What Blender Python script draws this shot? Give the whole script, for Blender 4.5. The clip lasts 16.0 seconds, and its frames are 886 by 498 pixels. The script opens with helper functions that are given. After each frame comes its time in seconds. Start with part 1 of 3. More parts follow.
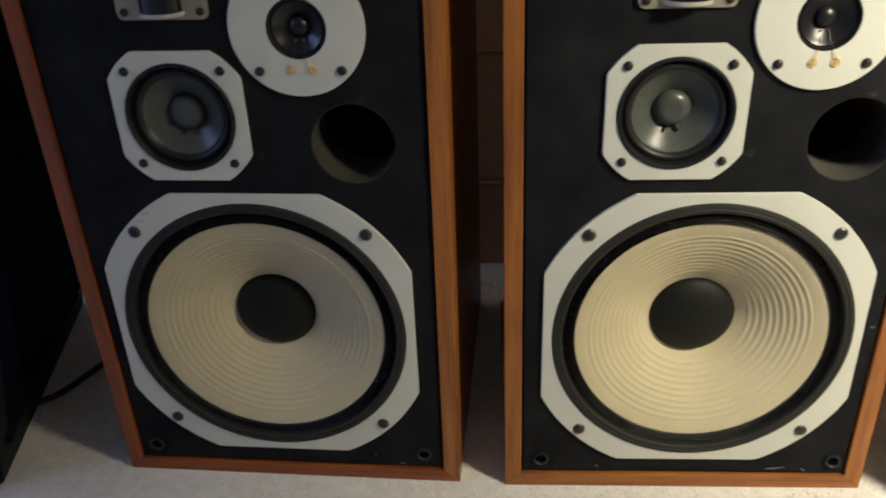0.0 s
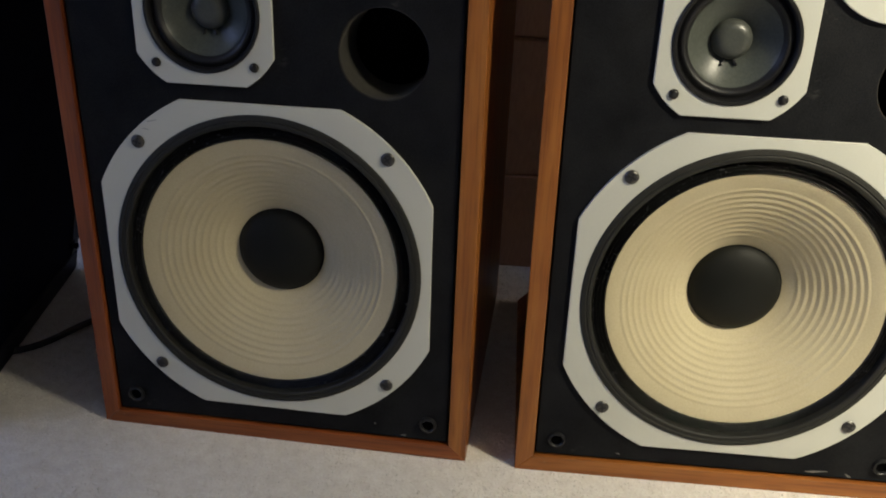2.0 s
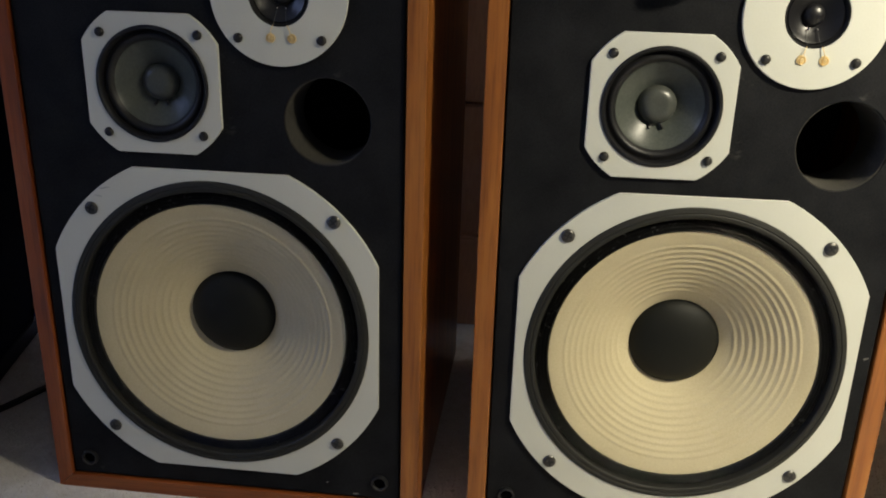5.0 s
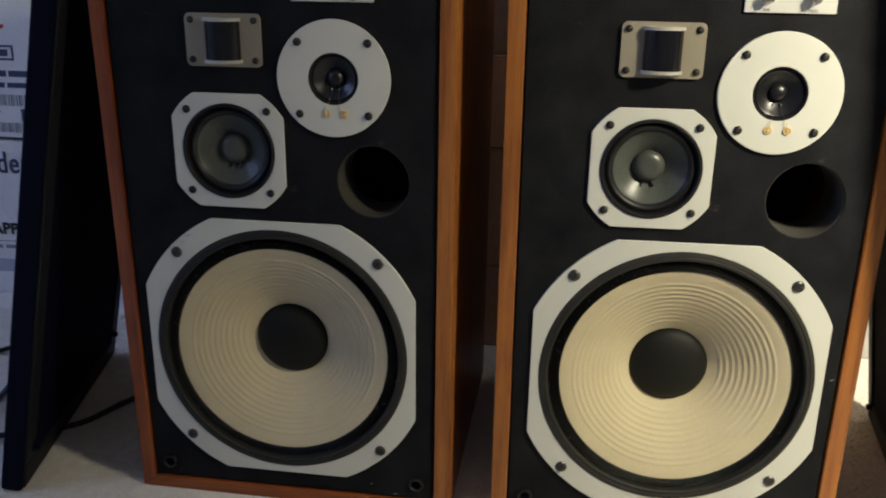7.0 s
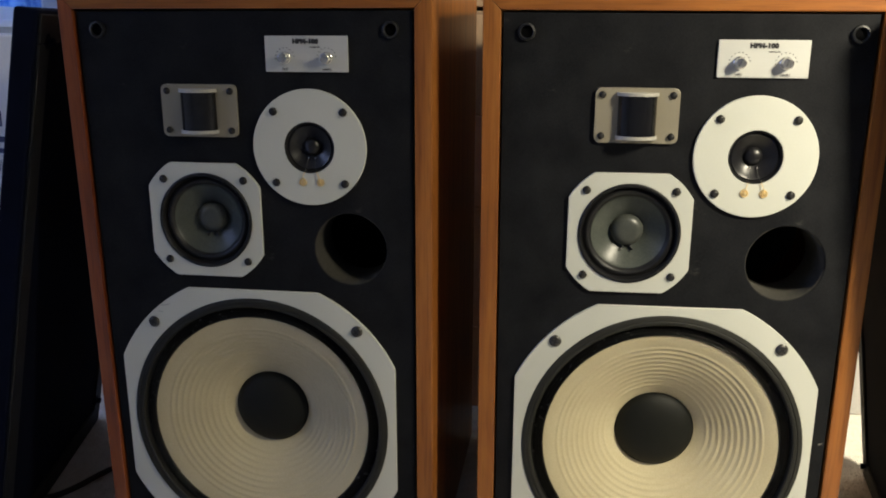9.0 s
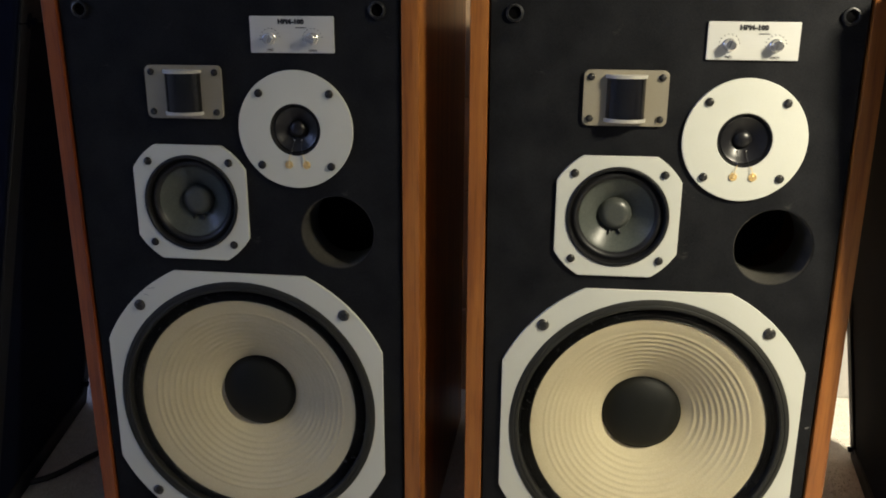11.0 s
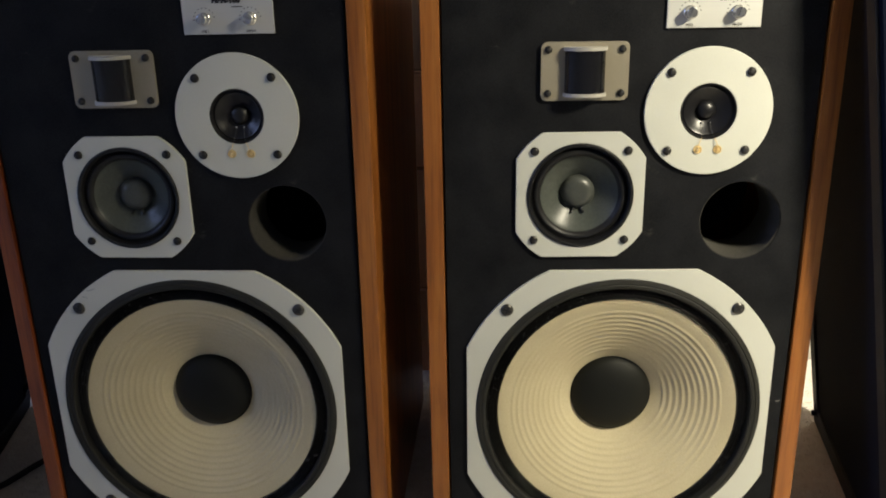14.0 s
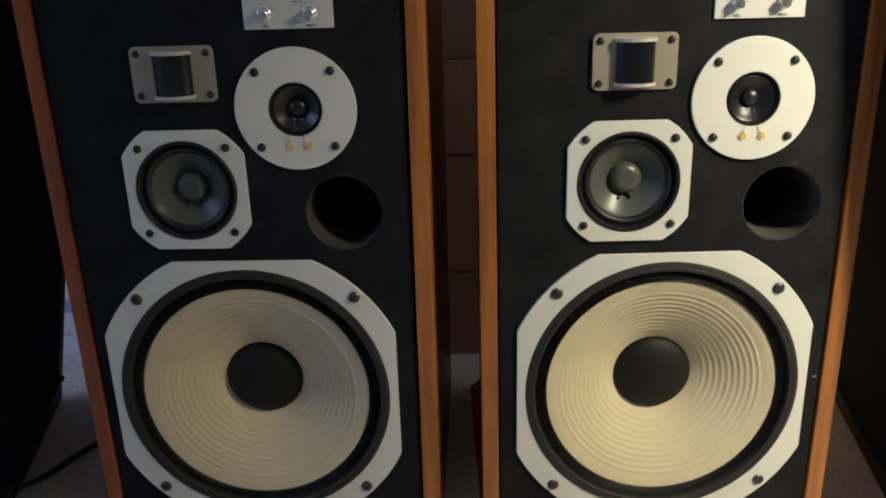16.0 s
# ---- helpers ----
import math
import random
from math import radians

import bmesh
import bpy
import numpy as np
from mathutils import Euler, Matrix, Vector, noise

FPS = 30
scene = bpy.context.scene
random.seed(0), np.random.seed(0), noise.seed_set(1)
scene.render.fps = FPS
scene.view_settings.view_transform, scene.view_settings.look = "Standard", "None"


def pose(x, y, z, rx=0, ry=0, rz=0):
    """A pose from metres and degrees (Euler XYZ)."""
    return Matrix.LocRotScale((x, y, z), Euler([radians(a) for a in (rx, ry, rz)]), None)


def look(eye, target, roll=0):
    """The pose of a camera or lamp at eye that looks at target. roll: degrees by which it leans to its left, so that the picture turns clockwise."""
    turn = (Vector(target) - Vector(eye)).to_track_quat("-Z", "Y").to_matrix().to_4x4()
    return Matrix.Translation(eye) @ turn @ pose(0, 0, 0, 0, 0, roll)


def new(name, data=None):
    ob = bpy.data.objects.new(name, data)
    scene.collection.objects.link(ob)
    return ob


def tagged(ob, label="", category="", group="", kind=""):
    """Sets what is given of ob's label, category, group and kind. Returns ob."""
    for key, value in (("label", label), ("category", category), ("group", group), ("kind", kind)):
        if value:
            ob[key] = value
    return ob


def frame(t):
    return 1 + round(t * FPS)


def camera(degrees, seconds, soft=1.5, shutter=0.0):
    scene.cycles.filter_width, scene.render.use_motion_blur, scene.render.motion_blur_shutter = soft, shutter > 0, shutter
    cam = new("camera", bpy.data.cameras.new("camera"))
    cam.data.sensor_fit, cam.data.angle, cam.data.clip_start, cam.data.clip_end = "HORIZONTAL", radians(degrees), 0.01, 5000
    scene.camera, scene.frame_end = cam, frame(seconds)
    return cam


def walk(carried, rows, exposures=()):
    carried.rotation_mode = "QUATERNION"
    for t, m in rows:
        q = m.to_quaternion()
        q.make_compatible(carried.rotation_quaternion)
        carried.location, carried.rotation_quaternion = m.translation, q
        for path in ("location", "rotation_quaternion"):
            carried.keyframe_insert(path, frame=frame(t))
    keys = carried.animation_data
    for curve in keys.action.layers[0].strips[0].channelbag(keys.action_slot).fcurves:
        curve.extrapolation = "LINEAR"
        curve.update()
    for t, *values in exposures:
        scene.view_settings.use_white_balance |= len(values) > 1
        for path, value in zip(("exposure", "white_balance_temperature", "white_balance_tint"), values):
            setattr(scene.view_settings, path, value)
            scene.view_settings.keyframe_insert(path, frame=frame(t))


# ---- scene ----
cam = camera(54.2, 16.0, soft=1.9, shutter=0.3)
PATH = [
    (0.0, -0.0153, -0.7368, 0.6900, 2.661, -27.861, 1.740),
    (0.5, -0.0489, -0.7447, 0.6256, 5.180, -24.909, 0.169),
    (1.0, -0.0343, -0.7334, 0.5728, 4.360, -23.595, 0.005),
    (1.5, -0.0382, -0.7210, 0.5588, 5.333, -22.348, -1.907),
    (2.0, -0.0315, -0.7292, 0.5365, 5.005, -22.493, -2.333),
    (2.5, -0.0207, -0.7272, 0.5227, 4.938, -21.969, -2.490),
    (3.0, -0.0270, -0.7318, 0.5362, 5.036, -21.507, -1.798),
    (3.5, -0.0220, -0.7329, 0.5395, 4.822, -21.745, -1.264),
    (4.0, -0.0180, -0.7369, 0.5426, 4.908, -20.936, -1.397),
    (4.5, -0.0138, -0.7409, 0.5470, 3.562, -20.344, -1.860),
    (4.7, -0.0041, -0.7429, 0.5440, 3.556, -19.329, -1.910),
    (6.8, 0.0175, -0.8755, 0.6078, 3.918, -16.810, -1.810),
    (7.0, 0.0173, -0.8868, 0.6169, 5.606, -17.480, -1.167),
    (7.5, 0.0057, -0.8890, 0.6149, 6.479, -15.329, -0.483),
    (8.0, 0.0338, -0.8799, 0.6240, 5.476, -13.668, 0.098),
    (8.5, 0.0357, -0.8757, 0.6350, 5.245, -12.961, -0.358),
    (9.0, 0.0393, -0.8728, 0.6332, 5.433, -14.244, -0.421),
    (9.5, 0.0375, -0.8705, 0.6282, 5.127, -14.794, -0.788),
    (9.7, 0.0398, -0.8706, 0.6266, 5.159, -15.020, -0.708),
    (11.8, 0.0455, -0.8575, 0.6346, 4.706, -15.650, -0.368),
    (12.0, 0.0431, -0.8541, 0.6316, 4.088, -15.844, -0.554),
    (12.5, 0.0423, -0.8421, 0.6304, 3.096, -16.220, -0.045),
    (13.0, 0.0355, -0.8320, 0.6378, 2.285, -16.926, 0.554),
    (13.5, 0.0347, -0.8268, 0.6283, 1.458, -15.915, 0.710),
    (14.0, 0.0349, -0.8215, 0.6400, 1.195, -17.588, 0.876),
    (14.5, 0.0308, -0.8246, 0.6309, 2.146, -18.301, 1.696),
    (15.0, 0.0104, -0.8419, 0.6318, 1.523, -17.041, 0.287),
    (15.5, -0.0101, -0.8484, 0.6504, -0.114, -19.006, 0.586),
    (16.0, -0.0436, -0.8450, 0.6518, -0.635, -18.658, 1.281),
]
walk(cam, [(t, pose(x, y, z, 90 + pitch, roll, yaw)) for t, x, y, z, yaw, pitch, roll in PATH],
     exposures=[(0.0, 0.0), (16.0, 0.0)])

# ---- light: one warm lamp in front of the speakers, dusk sky in the window, added blue side fill ----
LAMP = Vector((0.89, -0.61, 1.12))
world = bpy.data.worlds.new("dusk_sky")
scene.world = world
world.use_nodes = True
wn = world.node_tree.nodes
sky = wn.new("ShaderNodeTexSky")
sky.sky_type = "NISHITA"
sky.sun_disc = False
sky.sun_elevation, sky.sun_rotation = radians(9), radians(200)
world.node_tree.links.new(sky.outputs[0], wn["Background"].inputs[0])
wn["Background"].inputs[1].default_value = 0.06

bulb = new("lamp_light", bpy.data.lights.new("lamp_light", "SPOT"))
bulb.data.energy, bulb.data.color, bulb.data.shadow_soft_size = 200.0, (1.0, 0.91, 0.68), 0.085
bulb.data.spot_size, bulb.data.spot_blend = radians(177), 1.0
bulb.matrix_world = look(LAMP, (1.17, 0.05, 0.86))

glow = new("window_light", bpy.data.lights.new("window_light", "AREA"))
glow.data.shape, glow.data.size, glow.data.size_y = "RECTANGLE", 1.0, 1.1
glow.data.energy, glow.data.color = 15.0, (0.45, 0.66, 1.0)
glow.matrix_world = look((-1.95, 1.93, 1.25), (-0.4, -0.4, 0.5))


# blue fill from the left, added without a seen source
side = new("side_fill_light", bpy.data.lights.new("side_fill_light", "AREA"))
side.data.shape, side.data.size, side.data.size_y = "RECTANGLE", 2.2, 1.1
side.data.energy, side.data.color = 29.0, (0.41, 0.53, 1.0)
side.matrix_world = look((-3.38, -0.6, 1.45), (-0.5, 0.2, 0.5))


# ---- materials ----
def nodes_of(name):
    m = bpy.data.materials.new(name)
    m.use_nodes = True
    return m, m.node_tree.nodes, m.node_tree.links, m.node_tree.nodes["Principled BSDF"]


def surface(name, c1, c2, rough=0.5, metal=0.0, coarse=14.0, fine=400.0, bump=0.1, depth=0.0006, stretch=(1, 1, 1), spread=0.12, coat=0.0, spec=0.5):
    """Two colours mixed by a coarse and a fine noise, uneven gloss and a fine relief."""
    m, n, l, b = nodes_of(name)
    tc = n.new("ShaderNodeTexCoord")
    mp = n.new("ShaderNodeMapping")
    mp.inputs["Scale"].default_value = stretch
    l.new(tc.outputs["Object"], mp.inputs["Vector"])
    na, nb = n.new("ShaderNodeTexNoise"), n.new("ShaderNodeTexNoise")
    for node, scale, detail in ((na, coarse, 5), (nb, fine, 3)):
        node.inputs["Scale"].default_value, node.inputs["Detail"].default_value = scale, detail
        l.new(mp.outputs[0], node.inputs["Vector"])
    add = n.new("ShaderNodeMath")
    add.operation = "MULTIPLY_ADD"
    add.inputs[1].default_value = 0.55
    l.new(nb.outputs[0], add.inputs[0])
    half = n.new("ShaderNodeMath")
    half.operation = "MULTIPLY"
    half.inputs[1].default_value = 0.45
    l.new(na.outputs[0], half.inputs[0])
    l.new(half.outputs[0], add.inputs[2])
    ramp = n.new("ShaderNodeValToRGB")
    ramp.color_ramp.elements[0].position, ramp.color_ramp.elements[1].position = 0.36, 0.64
    ramp.color_ramp.elements[0].color, ramp.color_ramp.elements[1].color = (*c1, 1), (*c2, 1)
    l.new(add.outputs[0], ramp.inputs[0])
    l.new(ramp.outputs[0], b.inputs["Base Color"])
    rr = n.new("ShaderNodeMapRange")
    rr.inputs[3].default_value, rr.inputs[4].default_value = max(0.03, rough - spread), min(1, rough + spread)
    l.new(na.outputs[0], rr.inputs[0])
    l.new(rr.outputs[0], b.inputs["Roughness"])
    b.inputs["Metallic"].default_value = metal
    b.inputs["Coat Weight"].default_value = coat
    b.inputs["Specular IOR Level"].default_value = spec
    if bump:
        bp = n.new("ShaderNodeBump")
        bp.inputs["Strength"].default_value, bp.inputs["Distance"].default_value = bump, depth
        l.new(nb.outputs[0], bp.inputs["Height"])
        l.new(bp.outputs[0], b.inputs["Normal"])
    return m


def veneer(name, stretch, tint=(1, 1, 1)):
    """Oiled walnut: long grain bands, darker pores, slow colour drift."""
    m, n, l, b = nodes_of(name)
    tc = n.new("ShaderNodeTexCoord")
    mp = n.new("ShaderNodeMapping")
    mp.inputs["Scale"].default_value = stretch
    l.new(tc.outputs["Object"], mp.inputs["Vector"])
    band, pore, drift = (n.new("ShaderNodeTexNoise") for _ in range(3))
    for node, scale, detail in ((band, 75, 4), (pore, 420, 2), (drift, 9, 3)):
        node.inputs["Scale"].default_value, node.inputs["Detail"].default_value = scale, detail
        l.new(mp.outputs[0], node.inputs["Vector"])
    ramp = n.new("ShaderNodeValToRGB")
    e = ramp.color_ramp.elements
    e[0].position, e[0].color = 0.30, (0.190, 0.060, 0.013, 1)
    e[1].position, e[1].color = 0.70, (0.430, 0.168, 0.036, 1)
    e.new(0.5).color = (0.330, 0.113, 0.021, 1)
    for k in e:
        k.color = [c * f for c, f in zip(k.color[:3], tint)] + [1]
    l.new(band.outputs[0], ramp.inputs[0])
    mix = n.new("ShaderNodeMix")
    mix.data_type, mix.blend_type = "RGBA", "MULTIPLY"
    mix.inputs["Factor"].default_value = 0.38
    pr = n.new("ShaderNodeValToRGB")
    pr.color_ramp.elements[0].position, pr.color_ramp.elements[0].color = 0.36, (0.45, 0.40, 0.36, 1)
    pr.color_ramp.elements[1].position, pr.color_ramp.elements[1].color = 0.5, (1, 1, 1, 1)
    l.new(pore.outputs[0], pr.inputs[0])
    l.new(ramp.outputs[0], mix.inputs[6])
    l.new(pr.outputs[0], mix.inputs[7])
    hs = n.new("ShaderNodeHueSaturation")
    vr = n.new("ShaderNodeMapRange")
    vr.inputs[3].default_value, vr.inputs[4].default_value = 0.75, 1.25
    l.new(drift.outputs[0], vr.inputs[0])
    l.new(vr.outputs[0], hs.inputs["Value"])
    l.new(mix.outputs[2], hs.inputs["Color"])
    l.new(hs.outputs[0], b.inputs["Base Color"])
    b.inputs["Roughness"].default_value = 0.36
    b.inputs["Coat Weight"].default_value, b.inputs["Coat Roughness"].default_value = 0.10, 0.25
    bp = n.new("ShaderNodeBump")
    bp.inputs["Strength"].default_value, bp.inputs["Distance"].default_value = 0.15, 0.0004
    l.new(pore.outputs[0], bp.inputs["Height"])
    l.new(bp.outputs[0], b.inputs["Normal"])
    return m


WOOD_V = veneer("walnut_upright", (1, 1, 0.05))
WOOD_H = veneer("walnut_level", (0.05, 1, 1))
# veneer colours scaled darker and redder for one case's left side and bottom
RED_V = veneer("walnut_upright_redder", (1, 1, 0.05), (0.80, 0.56, 0.66))
RED_H = veneer("walnut_level_redder", (0.05, 1, 1), (0.84, 0.64, 0.72))
BLACK = surface("black_board", (0.0022, 0.0026, 0.0042), (0.0162, 0.0168, 0.0190), 0.72, spec=0.14, coarse=26, fine=900, bump=0.35, depth=0.0005)
PLATE = surface("white_enamel", (0.612, 0.618, 0.55), (0.652, 0.658, 0.59), 0.42, fine=700, bump=0.08, depth=0.0003, spread=0.06)
SILVER = surface("brushed_plate", (0.62, 0.62, 0.585), (0.655, 0.655, 0.62), 0.42, 0.25, fine=900, stretch=(0.04, 1, 1), bump=0.06, depth=0.0002)
BRONZE = surface("bronze_plate", (0.33, 0.295, 0.22), (0.39, 0.35, 0.265), 0.42, 0.30, fine=800, bump=0.08, depth=0.0002)
PAPER = surface("cream_paper_cone", (0.53, 0.460, 0.295), (0.60, 0.530, 0.352), 0.78, coarse=24, fine=600, bump=0.22, depth=0.0004, spec=0.3)
PLEAT = surface("doped_cloth", (0.004, 0.004, 0.004), (0.010, 0.010, 0.010), 0.20, coarse=160, fine=420, bump=1.0, depth=0.0016, spread=0.20, spec=0.5)
GASKET = surface("grey_black_gasket", (0.015, 0.015, 0.013), (0.027, 0.027, 0.023), 0.62, coarse=30, fine=700, bump=0.15, spec=0.3)
RUBBER = surface("black_rubber", (0.007, 0.007, 0.008), (0.014, 0.014, 0.015), 0.42, fine=600, bump=0.12, spec=0.36)
CAP = surface("black_felted_dome", (0.0035, 0.0042, 0.0032), (0.007, 0.0078, 0.006), 0.6, spec=0.26, fine=1500, bump=0.25, depth=0.0003)
GREYCONE = surface("grey_coated_cone", (0.058, 0.066, 0.058), (0.086, 0.095, 0.083), 0.33, spec=0.32, fine=500, bump=0.08, spread=0.08)
GREYCAP = surface("grey_dome", (0.055, 0.060, 0.054), (0.080, 0.085, 0.075), 0.34, fine=500, bump=0.05, spread=0.05)
DARKCONE = surface("dark_cone", (0.005, 0.005, 0.006), (0.010, 0.010, 0.012), 0.30, fine=500, bump=0.08)
FILM = surface("black_film", (0.002, 0.002, 0.003), (0.008, 0.008, 0.010), 0.22, coat=0.3, fine=700, stretch=(1, 1, 0.05), bump=0.1, depth=0.0002)
CHROME = surface("bright_metal", (0.66, 0.65, 0.62), (0.76, 0.75, 0.72), 0.24, 1.0, fine=500, bump=0.03)
FLANGE = surface("dull_silver_flange", (0.46, 0.44, 0.39), (0.58, 0.56, 0.50), 0.4, 0.2, coarse=90, fine=600, bump=0.12)
STEEL = surface("dull_screw_steel", (0.06, 0.058, 0.055), (0.12, 0.117, 0.11), 0.38, 0.85, coarse=200, fine=900, bump=0.1)
DARKSTEEL = surface("blackened_steel", (0.022, 0.021, 0.020), (0.045, 0.043, 0.040), 0.34, 0.6, coarse=200, fine=900, bump=0.1)
GOLD = surface("gilt_terminal", (0.78, 0.56, 0.24), (0.92, 0.74, 0.40), 0.36, 0.45, coarse=200, fine=900, bump=0.1)
SCUFF = surface("rubbed_scuff", (0.10, 0.098, 0.090), (0.22, 0.215, 0.20), 0.8, coarse=120, fine=900, bump=0.2)
SMUDGE = surface("grey_smudge", (0.30, 0.31, 0.29), (0.46, 0.475, 0.44), 0.6, coarse=90, fine=700, bump=0)
TUBE = surface("grey_card_tube", (0.032, 0.031, 0.027), (0.056, 0.052, 0.043), 0.85, coarse=40, fine=300, bump=0.3)
HOLE_SHADE = surface("hole_shade_black", (0.0015, 0.0015, 0.0018), (0.003, 0.003, 0.0035), 0.9, bump=0, spec=0.05)
SOCKET = surface("worn_rubber_ring", (0.006, 0.0065, 0.0075), (0.013, 0.0135, 0.015), 0.48, coarse=120, fine=700, bump=0.15)
INK = surface("black_print", (0.010, 0.010, 0.012), (0.022, 0.022, 0.024), 0.6, bump=0)
# blue window light on the black cloth is mixed into its colour
CLOTH = surface("blue_lit_black_cloth", (0.0024, 0.0038, 0.011), (0.0055, 0.0085, 0.024), 0.85, coarse=20, fine=1300, bump=0.6, depth=0.0008, spec=0.08)
RAIL = surface("black_stained_rail", (0.007, 0.008, 0.010), (0.014, 0.015, 0.017), 0.6, coarse=20, fine=500, bump=0.3, spec=0.3)
CABLE = surface("black_cable", (0.014, 0.014, 0.015), (0.028, 0.028, 0.030), 0.5, bump=0.1)
WALL = surface("matt_wall_paint", (0.56, 0.56, 0.56), (0.63, 0.63, 0.62), 0.85, coarse=2, fine=160, bump=0.15)
CEIL = surface("ceiling_paint", (0.62, 0.62, 0.61), (0.70, 0.70, 0.69), 0.9, coarse=2, fine=90, bump=0.3)
CARD = surface("brown_cardboard", (0.28, 0.185, 0.110), (0.35, 0.235, 0.145), 0.82, coarse=6, fine=260, stretch=(1, 1, 0.25), bump=0.2)
CARD_DARK = surface("dark_cardboard", (0.48, 0.265, 0.155), (0.58, 0.335, 0.20), 0.8, coarse=6, fine=260, stretch=(1, 1, 0.25), bump=0.2)
CARD_GREY = surface("grey_brown_cardboard", (0.20, 0.17, 0.13), (0.26, 0.225, 0.175), 0.85, coarse=6, fine=260, bump=0.2)
TAPE = surface("packing_tape", (0.36, 0.26, 0.15), (0.42, 0.31, 0.19), 0.25, coarse=30, fine=300, bump=0.15)
PALECARD = surface("pale_grey_carton", (0.42, 0.40, 0.385), (0.50, 0.48, 0.46), 0.7, coarse=5, fine=240, bump=0.15)
WHITECARD = surface("white_carton", (0.76, 0.75, 0.74), (0.84, 0.83, 0.81), 0.6, coarse=5, fine=240, bump=0.15)
GREYBLUE = surface("grey_blue_plastic", (0.09, 0.13, 0.17), (0.12, 0.165, 0.21), 0.5, coarse=8, fine=300, bump=0.1)
GREYGREEN = surface("grey_green_case", (0.10, 0.11, 0.10), (0.14, 0.15, 0.14), 0.6, coarse=8, fine=300, bump=0.1)
REDINK = surface("red_print", (0.42, 0.03, 0.03), (0.52, 0.05, 0.045), 0.55, bump=0)
BLUEINK = surface("navy_print", (0.03, 0.04, 0.10), (0.05, 0.06, 0.14), 0.6, bump=0)
GREYINK = surface("grey_print", (0.22, 0.24, 0.28), (0.30, 0.32, 0.36), 0.6, bump=0)
PALEINK = surface("pale_blue_print", (0.36, 0.40, 0.48), (0.44, 0.48, 0.56), 0.6, bump=0)
GREENINK = surface("dark_green_print", (0.012, 0.022, 0.022), (0.03, 0.05, 0.038), 0.75, coarse=60, fine=300, bump=0)
BLUECLOTH = surface("blue_patterned_cloth", (0.03, 0.17, 0.66), (0.34, 0.58, 0.90), 0.85, coarse=34, fine=60, bump=0.2)
def let_light_through(m, share_through):
    """Thin cloth: part of the light from behind shines through."""
    n, l = m.node_tree.nodes, m.node_tree.links
    b = n["Principled BSDF"]
    tr, mx = n.new("ShaderNodeBsdfTranslucent"), n.new("ShaderNodeMixShader")
    l.new(b.inputs["Base Color"].links[0].from_socket, tr.inputs[0])
    mx.inputs[0].default_value = share_through
    l.new(b.outputs[0], mx.inputs[1])
    l.new(tr.outputs[0], mx.inputs[2])
    l.new(mx.outputs[0], n["Material Output"].inputs[0])


let_light_through(BLUECLOTH, 0.55)
PAINTWHITE = surface("white_window_paint", (0.74, 0.74, 0.73), (0.80, 0.80, 0.79), 0.45, coarse=4, fine=200, bump=0.1)


def carpet_material(name, c1, c2):
    m, n, l, b = nodes_of(name)
    tc = n.new("ShaderNodeTexCoord")
    na, nb, nc = (n.new("ShaderNodeTexNoise") for _ in range(3))
    for node, scale, detail in ((na, 7, 4), (nb, 330, 3), (nc, 70, 3)):
        node.inputs["Scale"].default_value, node.inputs["Detail"].default_value = scale, detail
        l.new(tc.outputs["Object"], node.inputs["Vector"])
    mean = n.new("ShaderNodeMath")
    mean.operation = "MULTIPLY_ADD"
    mean.inputs[1].default_value = 0.5
    l.new(nb.outputs[0], mean.inputs[0])
    half = n.new("ShaderNodeMath")
    half.operation = "MULTIPLY"
    half.inputs[1].default_value = 0.5
    l.new(nc.outputs[0], half.inputs[0])
    l.new(half.outputs[0], mean.inputs[2])
    ramp = n.new("ShaderNodeValToRGB")
    ramp.color_ramp.elements[0].position, ramp.color_ramp.elements[1].position = 0.33, 0.66
    ramp.color_ramp.elements[0].color, ramp.color_ramp.elements[1].color = (*c1, 1), (*c2, 1)
    l.new(mean.outputs[0], ramp.inputs[0])
    hs = n.new("ShaderNodeHueSaturation")
    vr = n.new("ShaderNodeMapRange")
    vr.inputs[3].default_value, vr.inputs[4].default_value = 0.86, 1.12
    l.new(na.outputs[0], vr.inputs[0])
    l.new(vr.outputs[0], hs.inputs["Value"])
    l.new(ramp.outputs[0], hs.inputs["Color"])
    l.new(hs.outputs[0], b.inputs["Base Color"])
    b.inputs["Roughness"].default_value = 0.95
    b.inputs["Specular IOR Level"].default_value = 0.1
    b.inputs["Sheen Weight"].default_value = 0.15
    bp = n.new("ShaderNodeBump")
    bp.inputs["Strength"].default_value, bp.inputs["Distance"].default_value = 0.5, 0.003
    l.new(mean.outputs[0], bp.inputs["Height"])
    l.new(bp.outputs[0], b.inputs["Normal"])
    return m


CARPET = carpet_material("cream_carpet", (0.70, 0.655, 0.59), (0.86, 0.83, 0.77))


def glass_material():
    m, n, l, b = nodes_of("window_glass")
    b.inputs["Transmission Weight"].default_value, b.inputs["Roughness"].default_value = 1.0, 0.02
    return m


GLASS = glass_material()


def bright_sky():
    m, n, l, b = nodes_of("bright_overcast")
    e = n.new("ShaderNodeEmission")
    e.inputs[0].default_value, e.inputs[1].default_value = (0.62, 0.80, 1.0, 1), 2.6
    l.new(e.outputs[0], n["Material Output"].inputs[0])
    return m


SKYGLOW = bright_sky()


